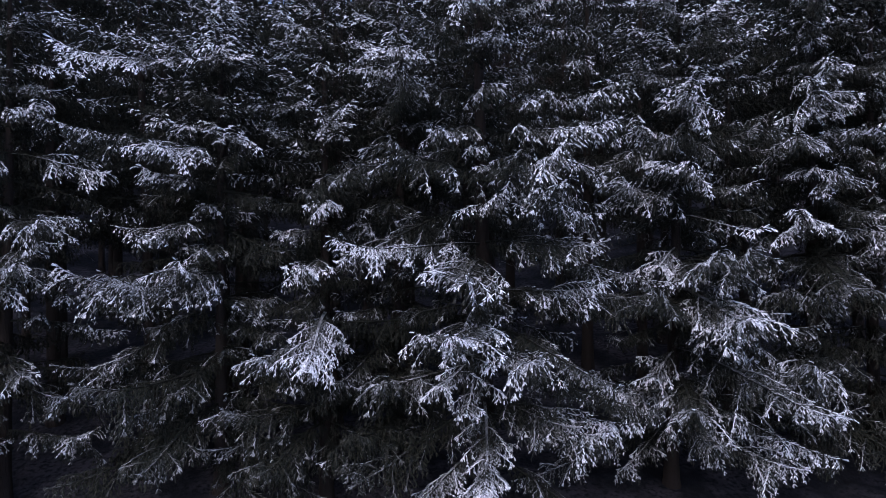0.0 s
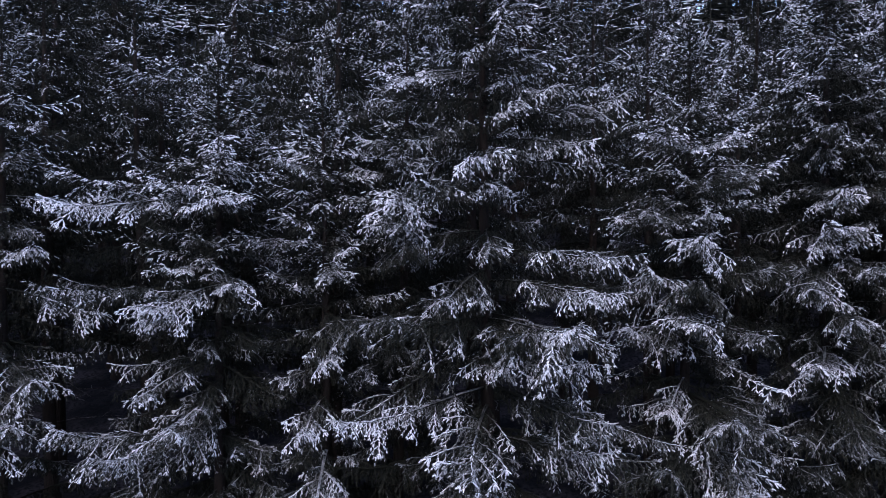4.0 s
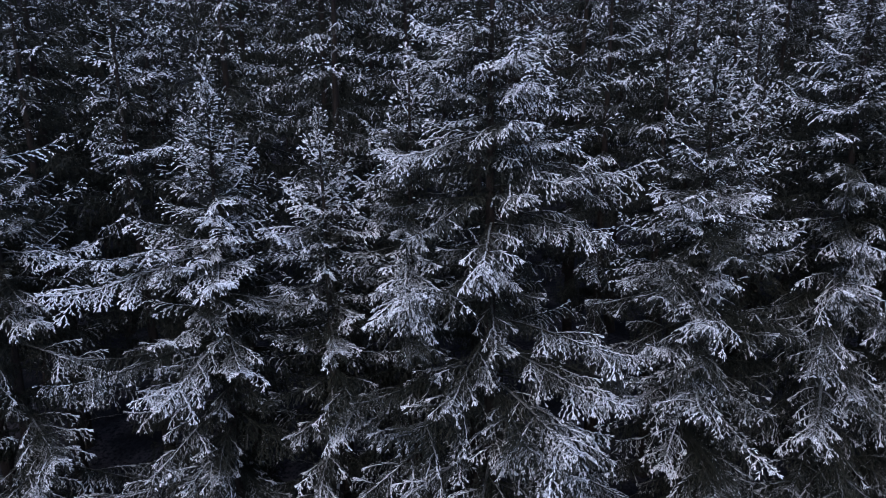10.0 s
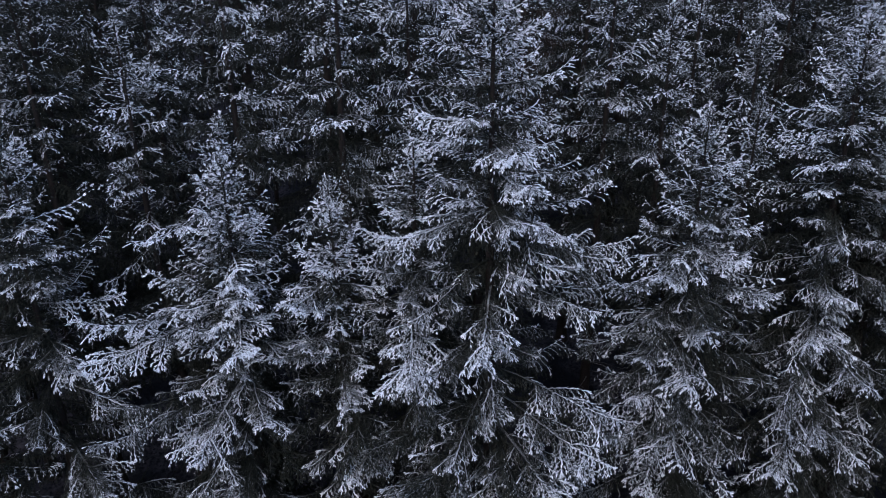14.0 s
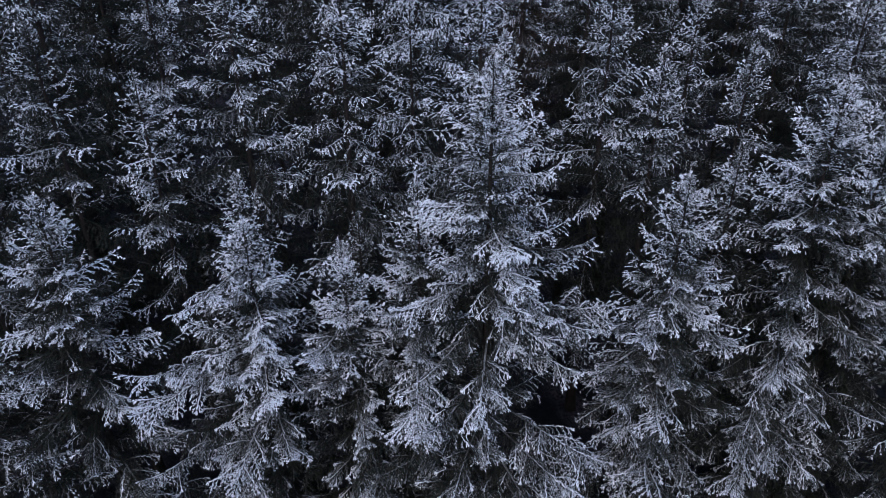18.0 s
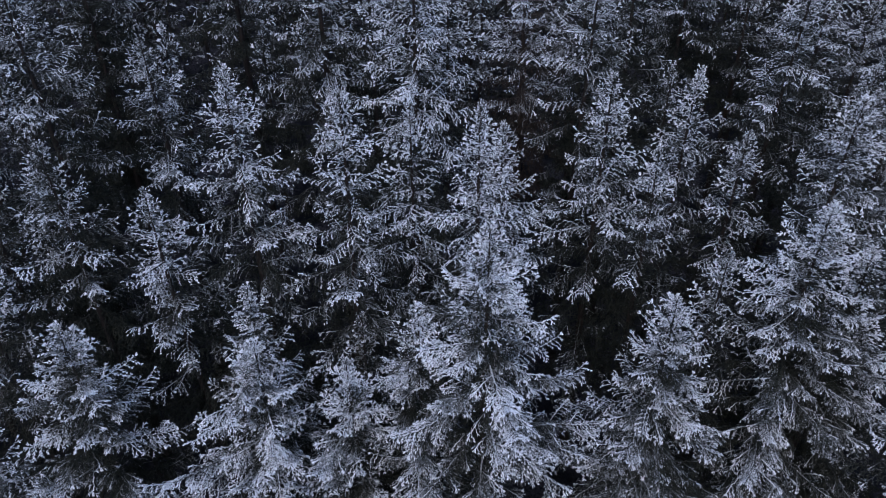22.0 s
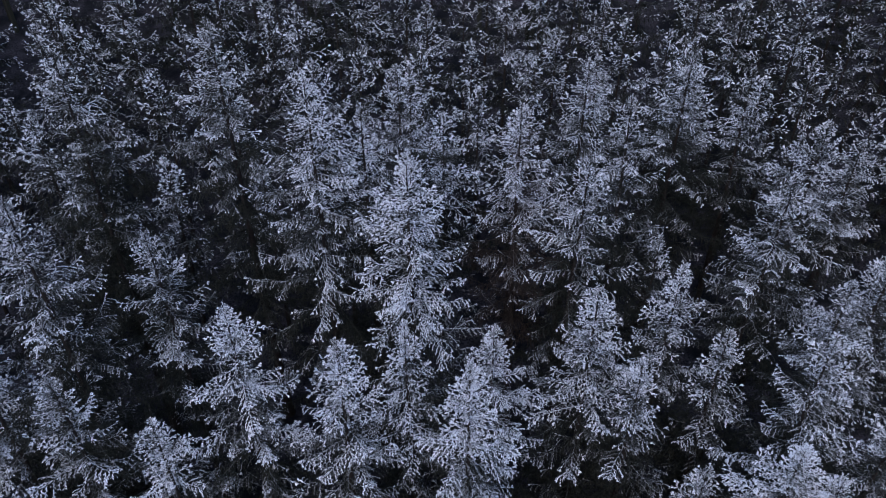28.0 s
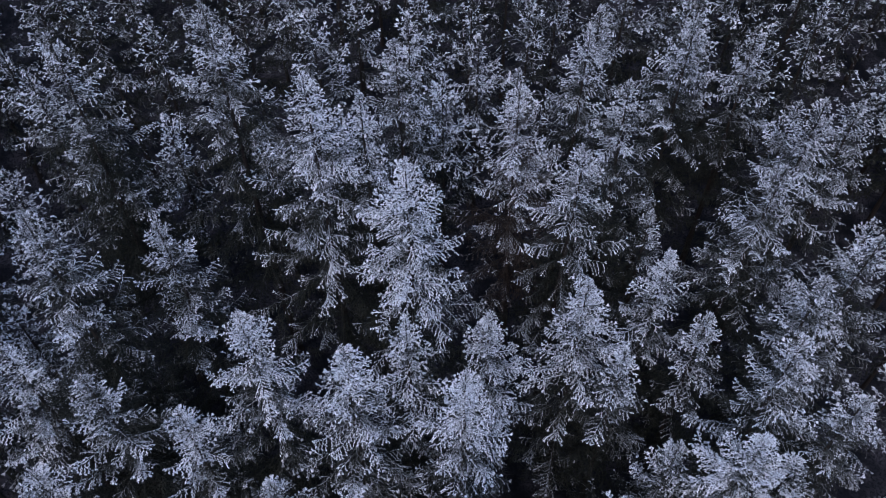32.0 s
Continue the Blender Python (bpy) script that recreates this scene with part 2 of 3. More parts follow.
def branch_soup(length, grade, kind, seed):
    """A spruce branch along +x: an axis, boughs that fork from it, side shoots set with fingers, and shoots that hang below."""
    r = random.Random(seed)
    shoot_gap, gap, (f0, f1), fr, top, low = GRADES[grade]
    c1, c2, c4, broad, limit, droop, hanging = KINDS[kind]
    s = Soup()

    def shoot(here, out, wide, sag, own, style, step):
        """A side shoot that bends down, a finger at every step to either side and three at its end."""
        def along(w):
            return here + out * wide * w - UP * sag * wide * w * w

        n = max(1, int(wide / step))
        half = along(0.55)
        s.now = (0.7 if grade == "fine" else 0.9) * own
        s.finger(here, unit(half - here), np.linalg.norm(half - here) * 1.1, 0.75 * fr, style)
        s.finger(half, unit(along(1.0) - half), np.linalg.norm(along(1.0) - half) * 1.1, 0.8 * fr, style)
        turn = r.choice((-1, 1))
        for k in range(1, n + 3):
            w = min(1.0, 0.1 + 0.9 * k / n)
            d = unit(out - UP * 2 * sag * w)
            lat = unit(np.cross(d, UP) + np.array((1e-3, 0, 0))) * turn
            s.now = own * (0.7 + 0.3 * w)
            d = unit(d * r.uniform(0.7, 1.2) + lat * r.uniform(0.3, 1.0) + UP * (r.uniform(-0.4, 0.3) - 0.4 * droop))
            s.finger(along(w), d, r.uniform(f0, f1) * (1.1 - 0.25 * w), fr * r.uniform(0.8, 1.15), style)
            turn = -turn

    def spray(axis, size, base, tip, cap):
        """Shoots along one axis; base and tip are the reach of its ends."""
        us = np.linspace(0, 1, 6 if grade == "fine" else 4)
        s.mark()
        s.now = 0.4 * tip
        s.tube([axis(u) for u in us], [0.25 * fr + 0.009 * size * (1 - u) for u in us])
        s.mark()
        u, flip = 0.05 + 0.06 * r.random(), 1
        while u < 0.985:
            own = base + (tip - base) * min(1.0, 1.12 * u) ** 1.5
            here = axis(u)
            fwd = unit(axis(min(u + 0.03, 1)) - axis(u - 0.03))
            wide = size * broad * min(1.0, 0.45 + 1.6 * u) * (1.0 - u) ** 0.55 * 1.15 + 0.09
            wide = min(wide, cap) * r.uniform(0.45, 1.3)
            across = unit(np.array((-fwd[1], fwd[0], 0.0)) * flip)
            out = unit(fwd * r.uniform(0.5, 1.1) + across + UP * r.uniform(-0.15, 0.2))
            shoot(here, out, wide, droop * r.uniform(0.35, 0.9) + 0.04, own, top, gap)
            if r.random() < hanging:
                down = unit(out * r.uniform(0.15, 0.6) - UP)
                drop = (0.10 + 0.55 * wide) * r.uniform(0.6, 1.3)
                at = here + out * wide * r.uniform(0.0, 0.6) - UP * 0.02
                if grade == "coarse":
                    s.now = 0.3 * own
                    s.finger(at, down, drop + 0.1, 1.3 * fr, low)
                else:
                    shoot(at, down, drop, 0.0, 0.52 * own, low, 1.3 * gap)
            # the axis itself is clad in needles and carries a line of snow
            s.now = own
            d = unit(fwd + across * r.uniform(-0.3, 0.3) + UP * r.uniform(0.0, 0.35))
            s.finger(here + UP * 0.3 * fr, d, r.uniform(0.9, 1.3) * max(f1, shoot_gap), fr, top)
            u += shoot_gap / size * r.uniform(0.6, 1.5)
            flip = -flip
        e = axis(1.0)
        s.now = tip
        for k in range(4):
            s.finger(e, unit(fwd + np.array((0, (k - 1.5) * 0.4, r.uniform(-0.3, 0.2)))), f1, fr, top)

    bend = r.uniform(-0.12, 0.12)
    c2 *= r.uniform(0.6, 1.35)

    def main(u):
        return np.array((length * u * (1 - 0.08 * droop * u), length * bend * u * u, length * (c1 * u + c2 * u * u + c4 * u ** 4)))

    shoot_gap *= 1.7 if kind == 3 else 1.0
    forks = 0 if kind == 3 or length < (1.2 if grade == "fine" else 2.0) else (2 if length < 2 else (4 if length < 3 or grade != "fine" else 8))
    spray(main, length, 0.30 if grade == "fine" else 0.48, 1.0, limit if forks < 1 else 0.66 * limit)
    side = r.choice((-1, 1))
    for k in range(forks):
        u = 0.18 + 0.66 * (k + r.uniform(0.1, 0.9)) / forks
        size = min(length * (0.34 - 0.20 * u), 0.7) * r.uniform(0.65, 1.3)
        a = side * radians(r.uniform(28, 62))
        side = -side
        start, rise, sag = main(u), r.uniform(-0.15, 0.25), r.uniform(0.2, 0.55) * (0.3 + 0.6 * droop)

        def bough(v):
            return start + np.array((math.cos(a) * size * v, math.sin(a) * size * v, size * (rise * v - sag * v * v)))

        spray(bough, size, 0.33 + 0.4 * u, 1.0, 0.62 * limit)
    s.flush()
    return s


SIZES = (0.45, 0.9, 1.5, 2.1, 2.8, 3.6, 5.0)
VARIANTS = 4
SOUPS, MESHES = {}, {}


def branch_soup_of(size, grade, droop_kind, variant):
    key = (size, grade, droop_kind, variant)
    if key not in SOUPS:
        SOUPS[key] = branch_soup(size, grade, droop_kind, int(size * 100) + 1700 * variant + 50000 * droop_kind)
    return SOUPS[key]


def branch_mesh(size, grade, droop_kind, variant):
    key = (size, grade, droop_kind, variant)
    if key not in MESHES:
        MESHES[key] = branch_soup_of(*key).mesh("branch", NEEDLES)
    return MESHES[key]


# ---- spruce trees ----
def trunk_mesh(height, girth, lean, seed, sides=9):
    r = random.Random(seed)
    s = Soup()
    hs = [0, 0.25, 0.8] + list(np.linspace(0.12, 1, 9) * height)
    pts, radii = [], []
    wob = (r.uniform(-1, 1), r.uniform(-1, 1), r.uniform(0, 6))
    for h in sorted(hs):
        w = h / height
        sway = 0.05 * math.sin(w * 5 + wob[2])
        pts.append(np.array((lean[0] * w + sway * wob[0], lean[1] * w + sway * wob[1], h - 0.15)))
        flare = 1 + 0.5 * math.exp(-h / 0.25)
        radii.append((girth * (1 - w) ** 0.85 + 0.008) * flare)
    s.tube(pts, radii, sides)
    me = s.mesh("trunk", BARK)
    me.polygons.foreach_set("use_smooth", [True] * len(me.polygons))
    return me


def crown_reach(h):
    """Breadth of a crown h metres below its leader: a slim spire that widens into a skirt."""
    return 0.50 * h ** 0.9 if h < 4 else 1.74 + 0.25 * (h - 4) ** 0.85


def crown_layout(height, bare, broad, per, airy, r):
    """Where each branch sits: height below the tip, bearing, length, lift, droop kind."""
    h = 0.08
    turn = r.uniform(0, 360)
    yield 0.30, turn, 0.42, 86, 0
    while h < height - bare:
        gap = np.interp(h, (0, 1.5, 4, 8, 12), (0.25, 0.50, 0.74, 0.95, 1.1)) * airy
        reach = broad * crown_reach(h)
        for k in range(per):
            inner = k >= per - 1 - (per > 6)
            turn += 360 / (per - 1) + r.uniform(-25, 25)
            length = reach * (r.uniform(0.28, 0.55) if inner else r.uniform(0.6, 1.2)) + 0.12
            hh = h + r.uniform(-0.2, 0.2) * gap + (0.5 * gap if inner else 0)
            lift = np.interp(hh, (0, 0.6, 2, 4, 7, 10, 14), (60, 36, 16, 4, -2, -4, -8)) + r.uniform(-10, 10)
            kind = 0 if hh < 2.2 else (1 if hh < 5.0 else 2)
            yield max(hh, 0.06), turn, min(length, 4.4), lift, kind
        turn += 37
        h += gap * r.uniform(0.85, 1.15)


def branch_pose(height, lean, hh, turn, length, lift, size, r):
    w = 1 - hh / height
    k = length / size
    return pose(lean[0] * w, lean[1] * w, height - hh - 0.15, 0, 0, turn) @ pose(0, 0, 0, r.uniform(-24, 24), -lift, 0) @ Matrix.Diagonal((k, k, k, 1))


def nearest_size(length):
    return min(SIZES, key=lambda q: abs(math.log(q / length)))


LABELS = {"fine": "tall forest-edge spruce with drooping branches dusted in snow", "middle": "tall spruce with snow-dusted branches in a dense stand", "coarse": "spruce deep in the stand with thin snow on it"}
AIRY = {"fine": 0.82, "middle": 0.90, "coarse": 1.05}
STAND = []


# snow left at heights below the leader: at the open edge, and inside the stand
FALL = {"edge": (1.3, 1.02, 0.74, 0.58, 0.53), "inside": (1.25, 1.02, 0.72, 0.48, 0.34)}


def snow_load(p, own, hh, edge):
    """How much snow reached a place: less further down a crown, little under the crowns of other trees; this also
    paints shade into the gaps.
    """
    load = float(np.interp(hh, (0, 1.5, 4, 7, 12), FALL["edge" if edge else "inside"]))
    load += float(np.interp(p[1], (11.5, 16.0), (0.16, 0.0))) if edge else 0
    for tree in STAND:
        if tree is own or abs(tree[0] - p[0]) > 3 or abs(tree[1] - p[1]) > 3:
            continue
        over = tree[2] - p[2]
        if over > 0.8 and (tree[0] - p[0]) ** 2 + (tree[1] - p[1]) ** 2 < (0.9 * tree[3] * crown_reach(over)) ** 2:
            load *= 0.8 if edge else 0.52
    # more snow on the middle of the stand than on its flanks
    load *= float(np.interp(p[0], (-14, -8, 6, 11), (0.9, 1.0, 1.0, 0.88)))
    load *= 1 + 0.28 * math.exp(-((p[0] + 1.5) ** 2 + (p[1] - 20) ** 2) / 30)
    return max(load, 0.06)


def joined_mesh(pieces, material):
    """One mesh out of many branches."""
    v, corners, counts, out = (np.concatenate(p) for p in zip(*pieces))
    me = bpy.data.meshes.new("crown")
    me.vertices.add(len(v))
    me.vertices.foreach_set("co", v.ravel())
    me.loops.add(len(corners))
    me.loops.foreach_set("vertex_index", corners)
    me.polygons.add(len(counts))
    me.polygons.foreach_set("loop_start", np.concatenate([[0], np.cumsum(counts)[:-1]]))
    me.update(calc_edges=True)
    me.materials.append(material)
    me.attributes.new("reach", "FLOAT", "POINT").data.foreach_set("value", out)
    return me


def dead_branch(seed):
    """A bare, thin branch with a few side twigs, as they stay on shaded trunks."""
    r = random.Random(seed)
    s, long = Soup(), r.uniform(0.9, 1.7)

    def axis(u):
        return np.array((long * u, 0.1 * long * math.sin(3 * u + seed), -0.16 * long * u * u))

    s.tube([axis(u) for u in (0, 0.35, 0.7, 1)], [0.014, 0.010, 0.006, 0.003])
    for k in range(7):
        u, a = r.uniform(0.2, 0.95), r.choice((-1, 1)) * r.uniform(0.5, 1.0)
        d = np.array((math.cos(a), math.sin(a), r.uniform(-0.3, 0.2)))
        s.tube([axis(u), axis(u) + d * r.uniform(0.15, 0.4)], [0.005, 0.002])
    return s.mesh("dead_branch", BARK)


DEAD = [dead_branch(k) for k in range(3)]


def spruce(spec, grade, bare=1.0, per=7, seed=0, joined=False, edge=False, label="", boughs=(), dead=0, thin=0.0, needles=NEEDLES, snow=0.0):
    """One spruce whose leader ends at the place in spec: x, y, z and the breadth of its crown; snow: its share of what fell."""
    x, y, tip, broad = spec
    r = random.Random(seed)
    lean = (r.uniform(-0.25, 0.25), r.uniform(-0.25, 0.25))
    foot = ground_z(x - lean[0], y - lean[1])
    height = tip - foot
    tree = new("spruce_tree")
    tree.matrix_world = base = pose(x - lean[0], y - lean[1], foot)
    tagged(tree, label or LABELS[grade], "spruce tree", "spruce stand")
    trunk = new("trunk", trunk_mesh(height, 0.011 * height + 0.01, lean, seed))
    trunk.parent, trunk.color = tree, (0.15, 0.15, 0.15, 1)
    pieces, first = [], 0
    share = snow or r.uniform(0.88, 1.1)
    rows = [(*row, 1.0) for row in crown_layout(height, bare, broad, per, AIRY[grade], r)]
    if grade == "fine":
        rows = [row for row in rows if row[0] < 5 or r.random() < (0.4 if math.sin(radians(row[1])) > 0.25 else (0.97 if x > 3 else 0.92))]
    for tx, ty, tz in boughs:
        far = math.hypot(tx - x, ty - y)
        below = tip - tz - 0.10 * far
        rows.append((below, math.degrees(math.atan2(ty - y, tx - x)), 1.04 * far, r.uniform(-2, 4), 2 if below > 4.5 else 1, 0.95 if thin else 1.05))
    if grade == "fine":
        # short leafy shoots that cover the stem on its open side
        rows += [(0.4 + 0.24 * k, r.uniform(-165, -15), r.uniform(0.35, 0.75), r.uniform(5, 40), 0, 0.42) for k in range(34)]
    for hh, turn, length, lift, kind, more in rows:
        size, variant = nearest_size(length), r.randrange(VARIANTS)
        if thin and 1 < hh < 8 and more == 1.0 and r.random() < thin:
            kind, length = 3, 1.1 * length
        m = branch_pose(height, lean, hh, turn, length, lift, size, r)
        load = snow_load((base @ m) @ Vector((0.75 * size, 0, 0)), spec, hh, edge) * r.uniform(0.5, 1.3) * more * share
        if joined:
            v, corners, counts, out = branch_soup_of(size, grade, kind, variant).as_arrays()
            mat = np.array(m)
            pieces.append((v @ mat[:3, :3].T + mat[:3, 3], corners + first, counts, out * load))
            first += len(v)
        else:
            fine = grade == "fine" and math.sin(radians(turn)) < 0.0 and length > 0.7
            ob = new("branch", branch_mesh(size, "fine" if fine else "middle", kind, variant))
            ob.parent, ob.color = tree, (load, load, load, 1)
            ob.matrix_local = m
    if joined:
        crown = new("crown", joined_mesh(pieces, needles))
        crown.parent = tree
    for k in range(dead):
        ob = new("dead_branch", DEAD[k % 3])
        ob.parent, ob.color = tree, (0.5, 0.5, 0.5, 1)
        ob.matrix_local = pose(0, 0, r.uniform(2.0, bare + 0.5), 0, 0, r.uniform(0, 360)) @ pose(0, 0, 0, 0, r.uniform(-12, 14), 0)
    return tree


# leader x, y, z; breadth of the crown
FRONT = [(0.73, 14.4, 19.6, 1.2), (-5.0, 15.2, 15.7, 1.15), (-2.75, 15.2, 15.1, 0.9), (-0.9, 15.8, 16.4, 0.9), (5.6, 16.0, 16.5, 1.2),
         (-9.6, 15.0, 16.4, 1.15), (9.4, 17.2, 18.5, 1.15), (10.9, 17.3, 17.1, 0.9), (-5.5, 16.8, 16.2, 0.9)]
SECOND = [(-8.1, 18.0, 18.45, 0.9), (-10.8, 18.4, 19.6, 1.0), (-2.85, 18.55, 20.95, 0.9), (-6.0, 19.6, 21.2, 0.95), (0.63, 17.8, 20.9, 0.8), (1.5, 21.6, 18.7, 0.9),
          (-1.25, 20.6, 19.8, 0.7), (4.65, 21.8, 20.2, 1.0), (5.9, 20.4, 18.5, 0.7), (7.8, 23.6, 19.7, 0.8), (9.1, 22.0, 18.3, 0.8), (7.66, 18.2, 16.4, 0.8),
          (10.7, 19.5, 20.3, 0.9), (12.2, 21.8, 20.4, 1.0), (-12.1, 21.3, 23.5, 1.0), (-10.0, 24.0, 20.6, 1.0), (-2.6, 17.3, 14.9, 0.6), (-12.6, 16.6, 17.2, 1.0), (-13.6, 19.3, 19.8, 1.0), (13.3, 18.9, 18.0, 1.0), (14.6, 23.5, 20.5, 1.0)]
THIRD = [(-1.18, 23.2, 24.0, 1.0), (-4.5, 25.9, 25.2, 1.15), (4.75, 26.0, 22.5, 0.9), (6.4, 28.0, 23.7, 0.9), (14.0, 28.8, 22.4, 1.1), (2.65, 28.4, 23.2, 1.0), (9.9, 32.7, 23.5, 1.1),
         (5.6, 32.0, 23.6, 0.8), (13.4, 34.6, 22.3, 0.9), (7.0, 37.0, 22.0, 0.9), (11.0, 35.8, 23.2, 0.9), (14.65, 31.4, 20.6, 0.9), (-13.2, 27.6, 22.4, 1.0), (-13.8, 28.6, 25.1, 1.0),
         (-8.3, 28.9, 26.1, 1.1), (18.3, 33.0, 19.6, 1.0), (-2.0, 30.4, 23.9, 1.0), (-3.0, 27.2, 23.7, 0.6), (11.5, 25.4, 22.0, 1.0), (7.95, 26.7, 18.8, 0.7)]

EDGE = [(-12.3, 13.8, 14.6, 1.1), (12.7, 15.0, 15.6, 1.1), (-15.4, 14.8, 15.0, 1.1), (16.0, 16.6, 16.2, 1.1)]
FILL = []


def plan_fill():
    """The rest of the stand, a planted wood of much the same age."""
    r = random.Random(11)
    taken = [(x, y) for x, y, *_ in FRONT + SECOND + THIRD + EDGE]
    for _ in range(6000):
        x, y = r.uniform(-30, 32), r.uniform(15.5, 54)
        if abs(x) > 0.62 * y + 5 or (abs(x) < 11.5 and y < 19.0) or min((x - a) ** 2 + (y - b) ** 2 for a, b in taken) < (3.4 if y < 38 else 3.0) ** 2:
            continue
        taken.append((x, y))
        top = np.interp(y, (15, 22, 30, 40, 50), (13.5, 15.5, 18.2, 21.5, 24.5)) + r.uniform(-1.5, 1.3)
        FILL.append((x, y, float(top), r.uniform(0.9, 1.25)))


plan_fill()
SECOND = [(x, y, z, 1.05 * b) for x, y, z, b in SECOND]
THIRD = [(x, y, z, 1.1 * b) for x, y, z, b in THIRD]
STAND += FRONT + SECOND + THIRD + EDGE + FILL
# where the long boughs of the edge trees end, tree by tree
BOUGHS = [
    [(0.0, 10.4, 7.5), (0.3, 9.8, 6.3), (1.4, 11.0, 9.3), (2.4, 10.9, 9.3), (2.8, 10.5, 6.1), (1.65, 10.9, 5.8), (-0.25, 11.75, 5.7), (0.65, 11.7, 8.7), (3.4, 12.0, 10.7),
     (2.7, 11.4, 10.1), (1.9, 11.5, 4.75), (2.95, 11.5, 4.3), (1.8, 12.5, 13.9), (2.8, 12.8, 13.1), (0.75, 11.9, 14.7), (1.05, 12.3, 15.9), (0.95, 12.65, 12.1), (3.1, 13.7, 13.6), (3.1, 12.3, 6.95)],
    [(-7.1, 11.7, 9.9), (-5.4, 10.9, 6.9), (-4.75, 12.7, 8.0), (-4.2, 12.5, 11.9), (-7.5, 13.1, 9.9), (-6.05, 13.0, 14.4), (-5.1, 13.5, 12.25), (-7.8, 13.2, 12.1), (-6.2, 11.5, 5.1), (-5.6, 11.5, 4.3), (-5.4, 12.0, 10.0), (-4.55, 12.0, 7.3), (-7.25, 12.5, 11.9)],
    [(-2.9, 12.3, 7.6), (-2.35, 10.9, 6.3), (-3.2, 12.4, 6.2), (-2.45, 12.8, 8.95), (-2.2, 12.9, 10.5), (-3.5, 13.3, 12.7), (-1.6, 12.4, 9.4), (-3.65, 12.0, 4.0), (-3.45, 12.0, 5.6)],
    [(-0.9, 11.7, 10.7), (-0.85, 12.2, 11.4), (-0.75, 11.9, 12.1), (-0.75, 13.4, 12.8), (-1.25, 12.0, 4.0), (-0.65, 12.0, 5.0)],
    [(3.9, 11.2, 6.5), (4.55, 12.5, 9.4), (5.75, 11.2, 7.35), (5.4, 10.5, 6.7), (6.3, 10.7, 5.3), (4.7, 11.1, 4.8), (4.0, 13.2, 11.7), (4.9, 12.8, 10.9), (5.6, 14.8, 11.3),
     (4.25, 14.2, 12.0), (7.1, 14.0, 10.6), (6.4, 13.2, 9.2), (4.2, 13.4, 13.2), (6.9, 14.2, 12.6), (5.2, 13.0, 12.4), (3.6, 13.4, 9.0), (4.6, 12.0, 4.2), (6.4, 12.5, 5.9), (5.5, 12.0, 7.4), (5.0, 12.8, 10.0), (6.75, 12.5, 3.8)],
    [(-8.0, 13.3, 7.8), (-8.6, 14.6, 12.8), (-10.4, 12.4, 10.5), (-8.3, 13.65, 11.5), (-7.6, 12.5, 7.4), (-8.0, 12.6, 5.6)],
    [(7.4, 12.4, 7.5), (8.05, 13.05, 9.2), (8.4, 15.0, 11.9), (7.95, 14.85, 11.1), (8.8, 16.0, 13.1), (9.0, 13.8, 10.4), (9.6, 14.2, 8.4), (10.2, 14.8, 12.2), (8.2, 14.6, 13.6), (7.0, 12.0, 5.0), (6.7, 13.0, 10.2), (8.1, 14.0, 11.05), (7.2, 13.0, 8.2)],
    [(11.4, 14.6, 10.2), (10.6, 14.4, 9.0), (11.8, 15.2, 12.4)], []]
EDGE_LABELS = {0: "tallest forest-edge spruce with a dense bright snowy crown", 4: "forest-edge spruce with thin, half-bare snowy branches", 2: "slender forest-edge spruce with a pointed frosted leader",
               3: "slim spruce pressed against the tallest edge tree", 1: "broad forest-edge spruce with long snowy boughs"}
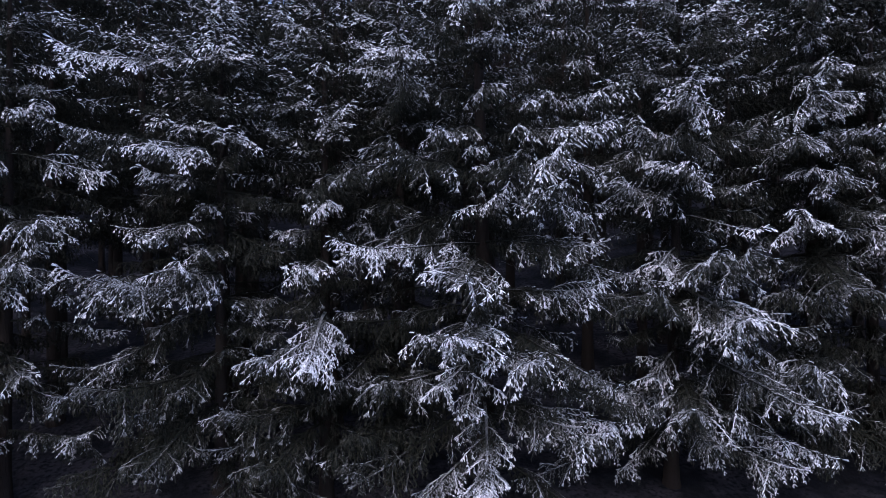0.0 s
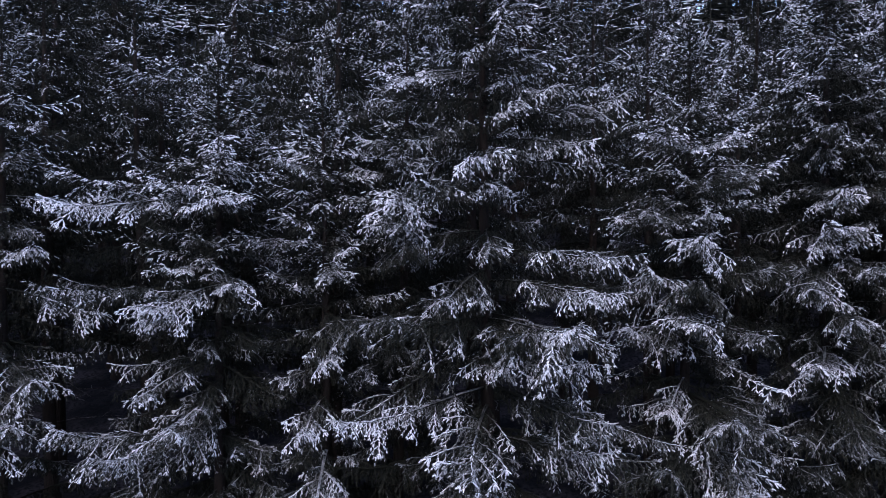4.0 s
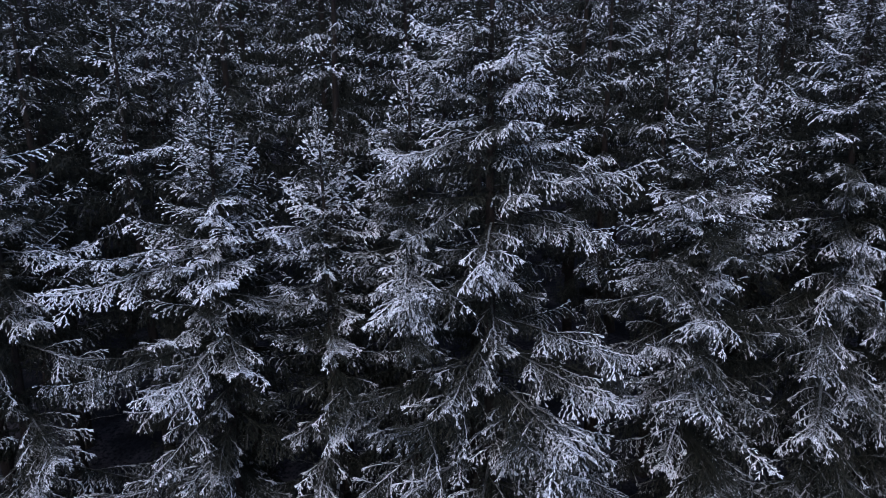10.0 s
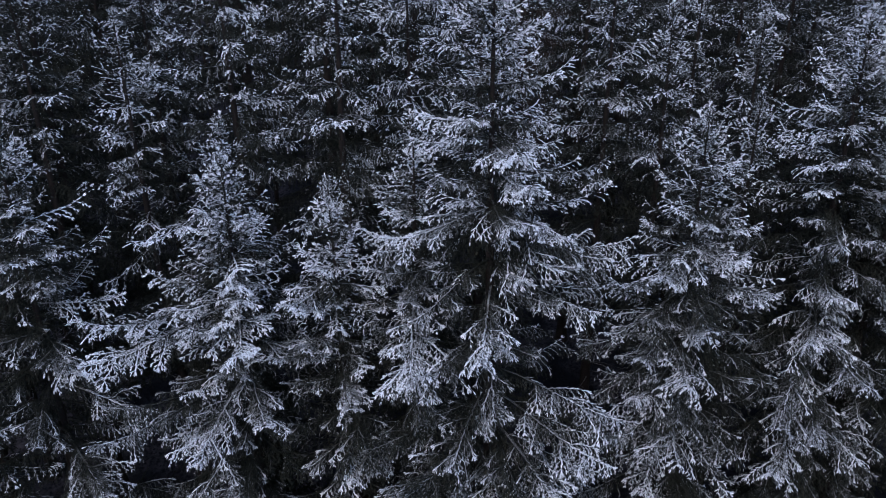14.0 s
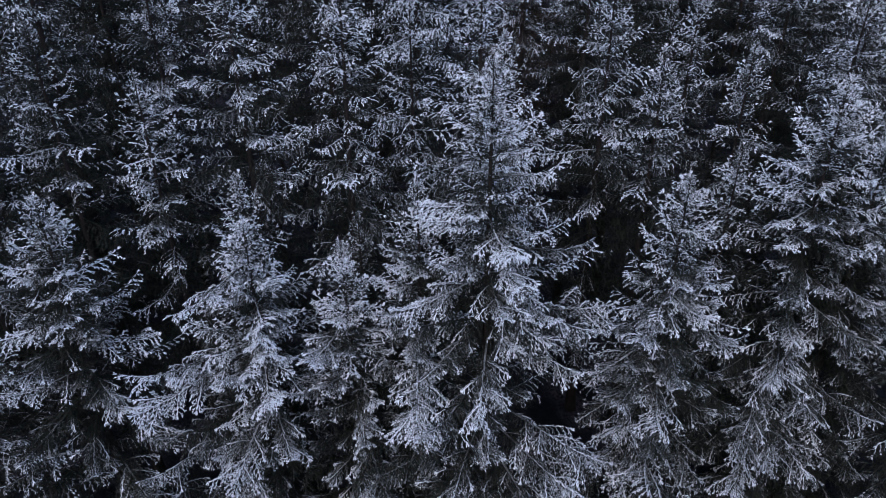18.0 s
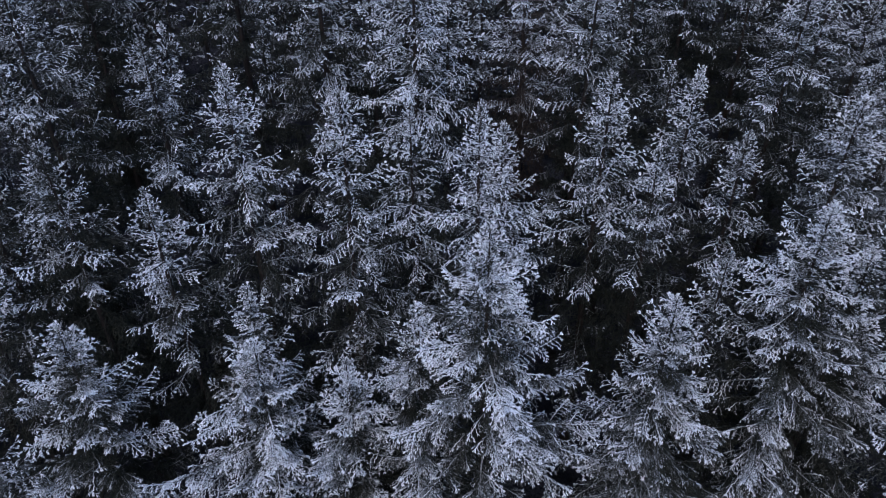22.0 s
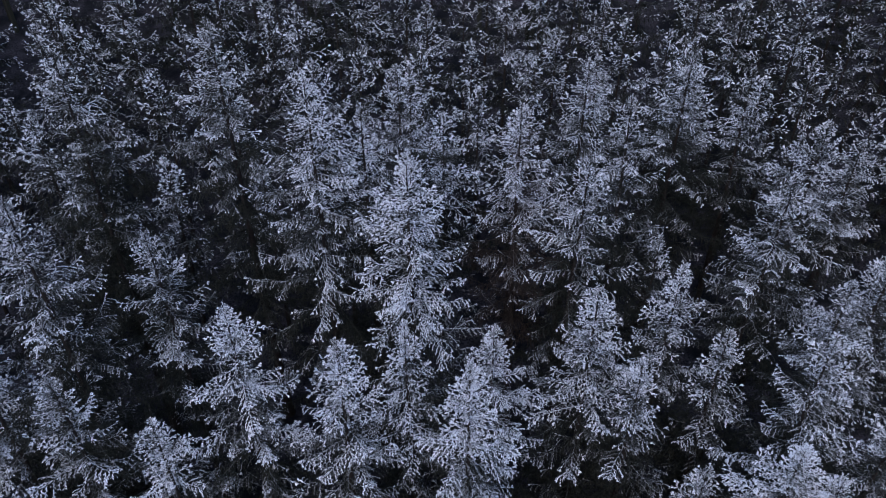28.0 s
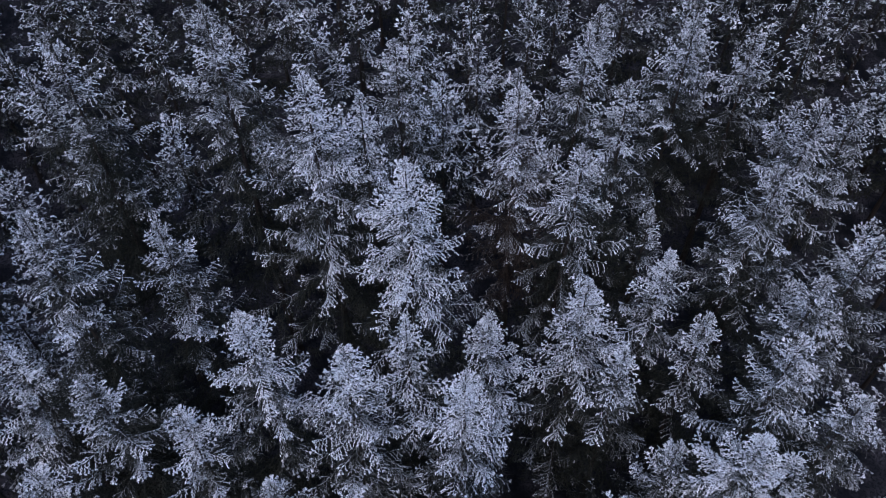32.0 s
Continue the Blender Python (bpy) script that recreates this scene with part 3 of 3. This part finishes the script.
for i, spec in enumerate(FRONT):
    spruce(spec, "fine", 1.0, 8 if i in (4, 6, 7) else 7, 100 + i, edge=True, boughs=BOUGHS[i], thin=0.4 if i == 4 else 0.0, label=EDGE_LABELS.get(i, ""), snow={0: 1.05, 1: 0.98, 2: 1.05, 4: 1.08, 6: 1.3, 7: 1.3}.get(i, 1.0))
for i, spec in enumerate(EDGE):
    spruce(spec, "middle", 1.5, 6, 180 + i, edge=True, label=LABELS["fine"])
for i, spec in enumerate(SECOND):
    spruce(spec, "middle", 5.0, 7, 200 + i, dead=8)
for i, spec in enumerate(THIRD):
    rusty = i == 5
    spruce(spec, "middle", 6.0, 7, 300 + i, joined=True, snow={0: 1.25, 1: 1.22, 17: 1.1}.get(i, 0.0), thin=0.3 if rusty else 0.0, needles=RUST if rusty else NEEDLES, label="spruce with browning needles and bare snowy twigs" if rusty else "")
for i, spec in enumerate(FILL):
    tall = spec[2] - ground_z(spec[0], spec[1])
    seen = abs(spec[0]) < 0.62 * spec[1] + 2
    spruce(spec, "coarse", max(0.35 * tall, tall - (9.5 if seen else 6.5)), (6 if spec[1] < 36 else 5) if seen else 4, 500 + i, joined=True)


def far_woods():
    """The wood that goes on behind and beside the stand, too far off to tell tree from tree."""
    r = random.Random(23)
    s = Soup()
    for _ in range(1150):
        x, y = r.uniform(-62, 64), 16 + 104 * r.random() ** 1.3
        if abs(x) < max(0.62 * y + 6, 17) and y < 55:
            continue
        g = ground_z(x, y)
        height = r.uniform(16, 22)
        s.now = 0.0
        s.tube([np.array((x, y, g - 0.2)), np.array((x, y, g + height))], [0.2, 0.02], 5)
        s.mark()
        s.now = 0.6
        h = 0.1
        while h < height * 0.42:
            for k in range(5):
                a = r.uniform(0, 6.283)
                reach = 0.7 * h ** 0.62 * r.uniform(0.7, 1.15) + 0.15
                p = np.array((x, y, g + height - h + r.uniform(-0.2, 0.2)))
                d = unit(np.array((math.cos(a), math.sin(a), np.interp(h, (0, 1, 4), (1.5, 0.5, -0.25)))))
                s.finger(p, d, reach, 0.08 + 0.06 * reach, "kite")
            h += 0.42
    tagged(new("far_woods", s.mesh("far_woods", NEEDLES)), "dense spruce wood with thin snow going on up the slope", "woods", kind="stuff")


far_woods()
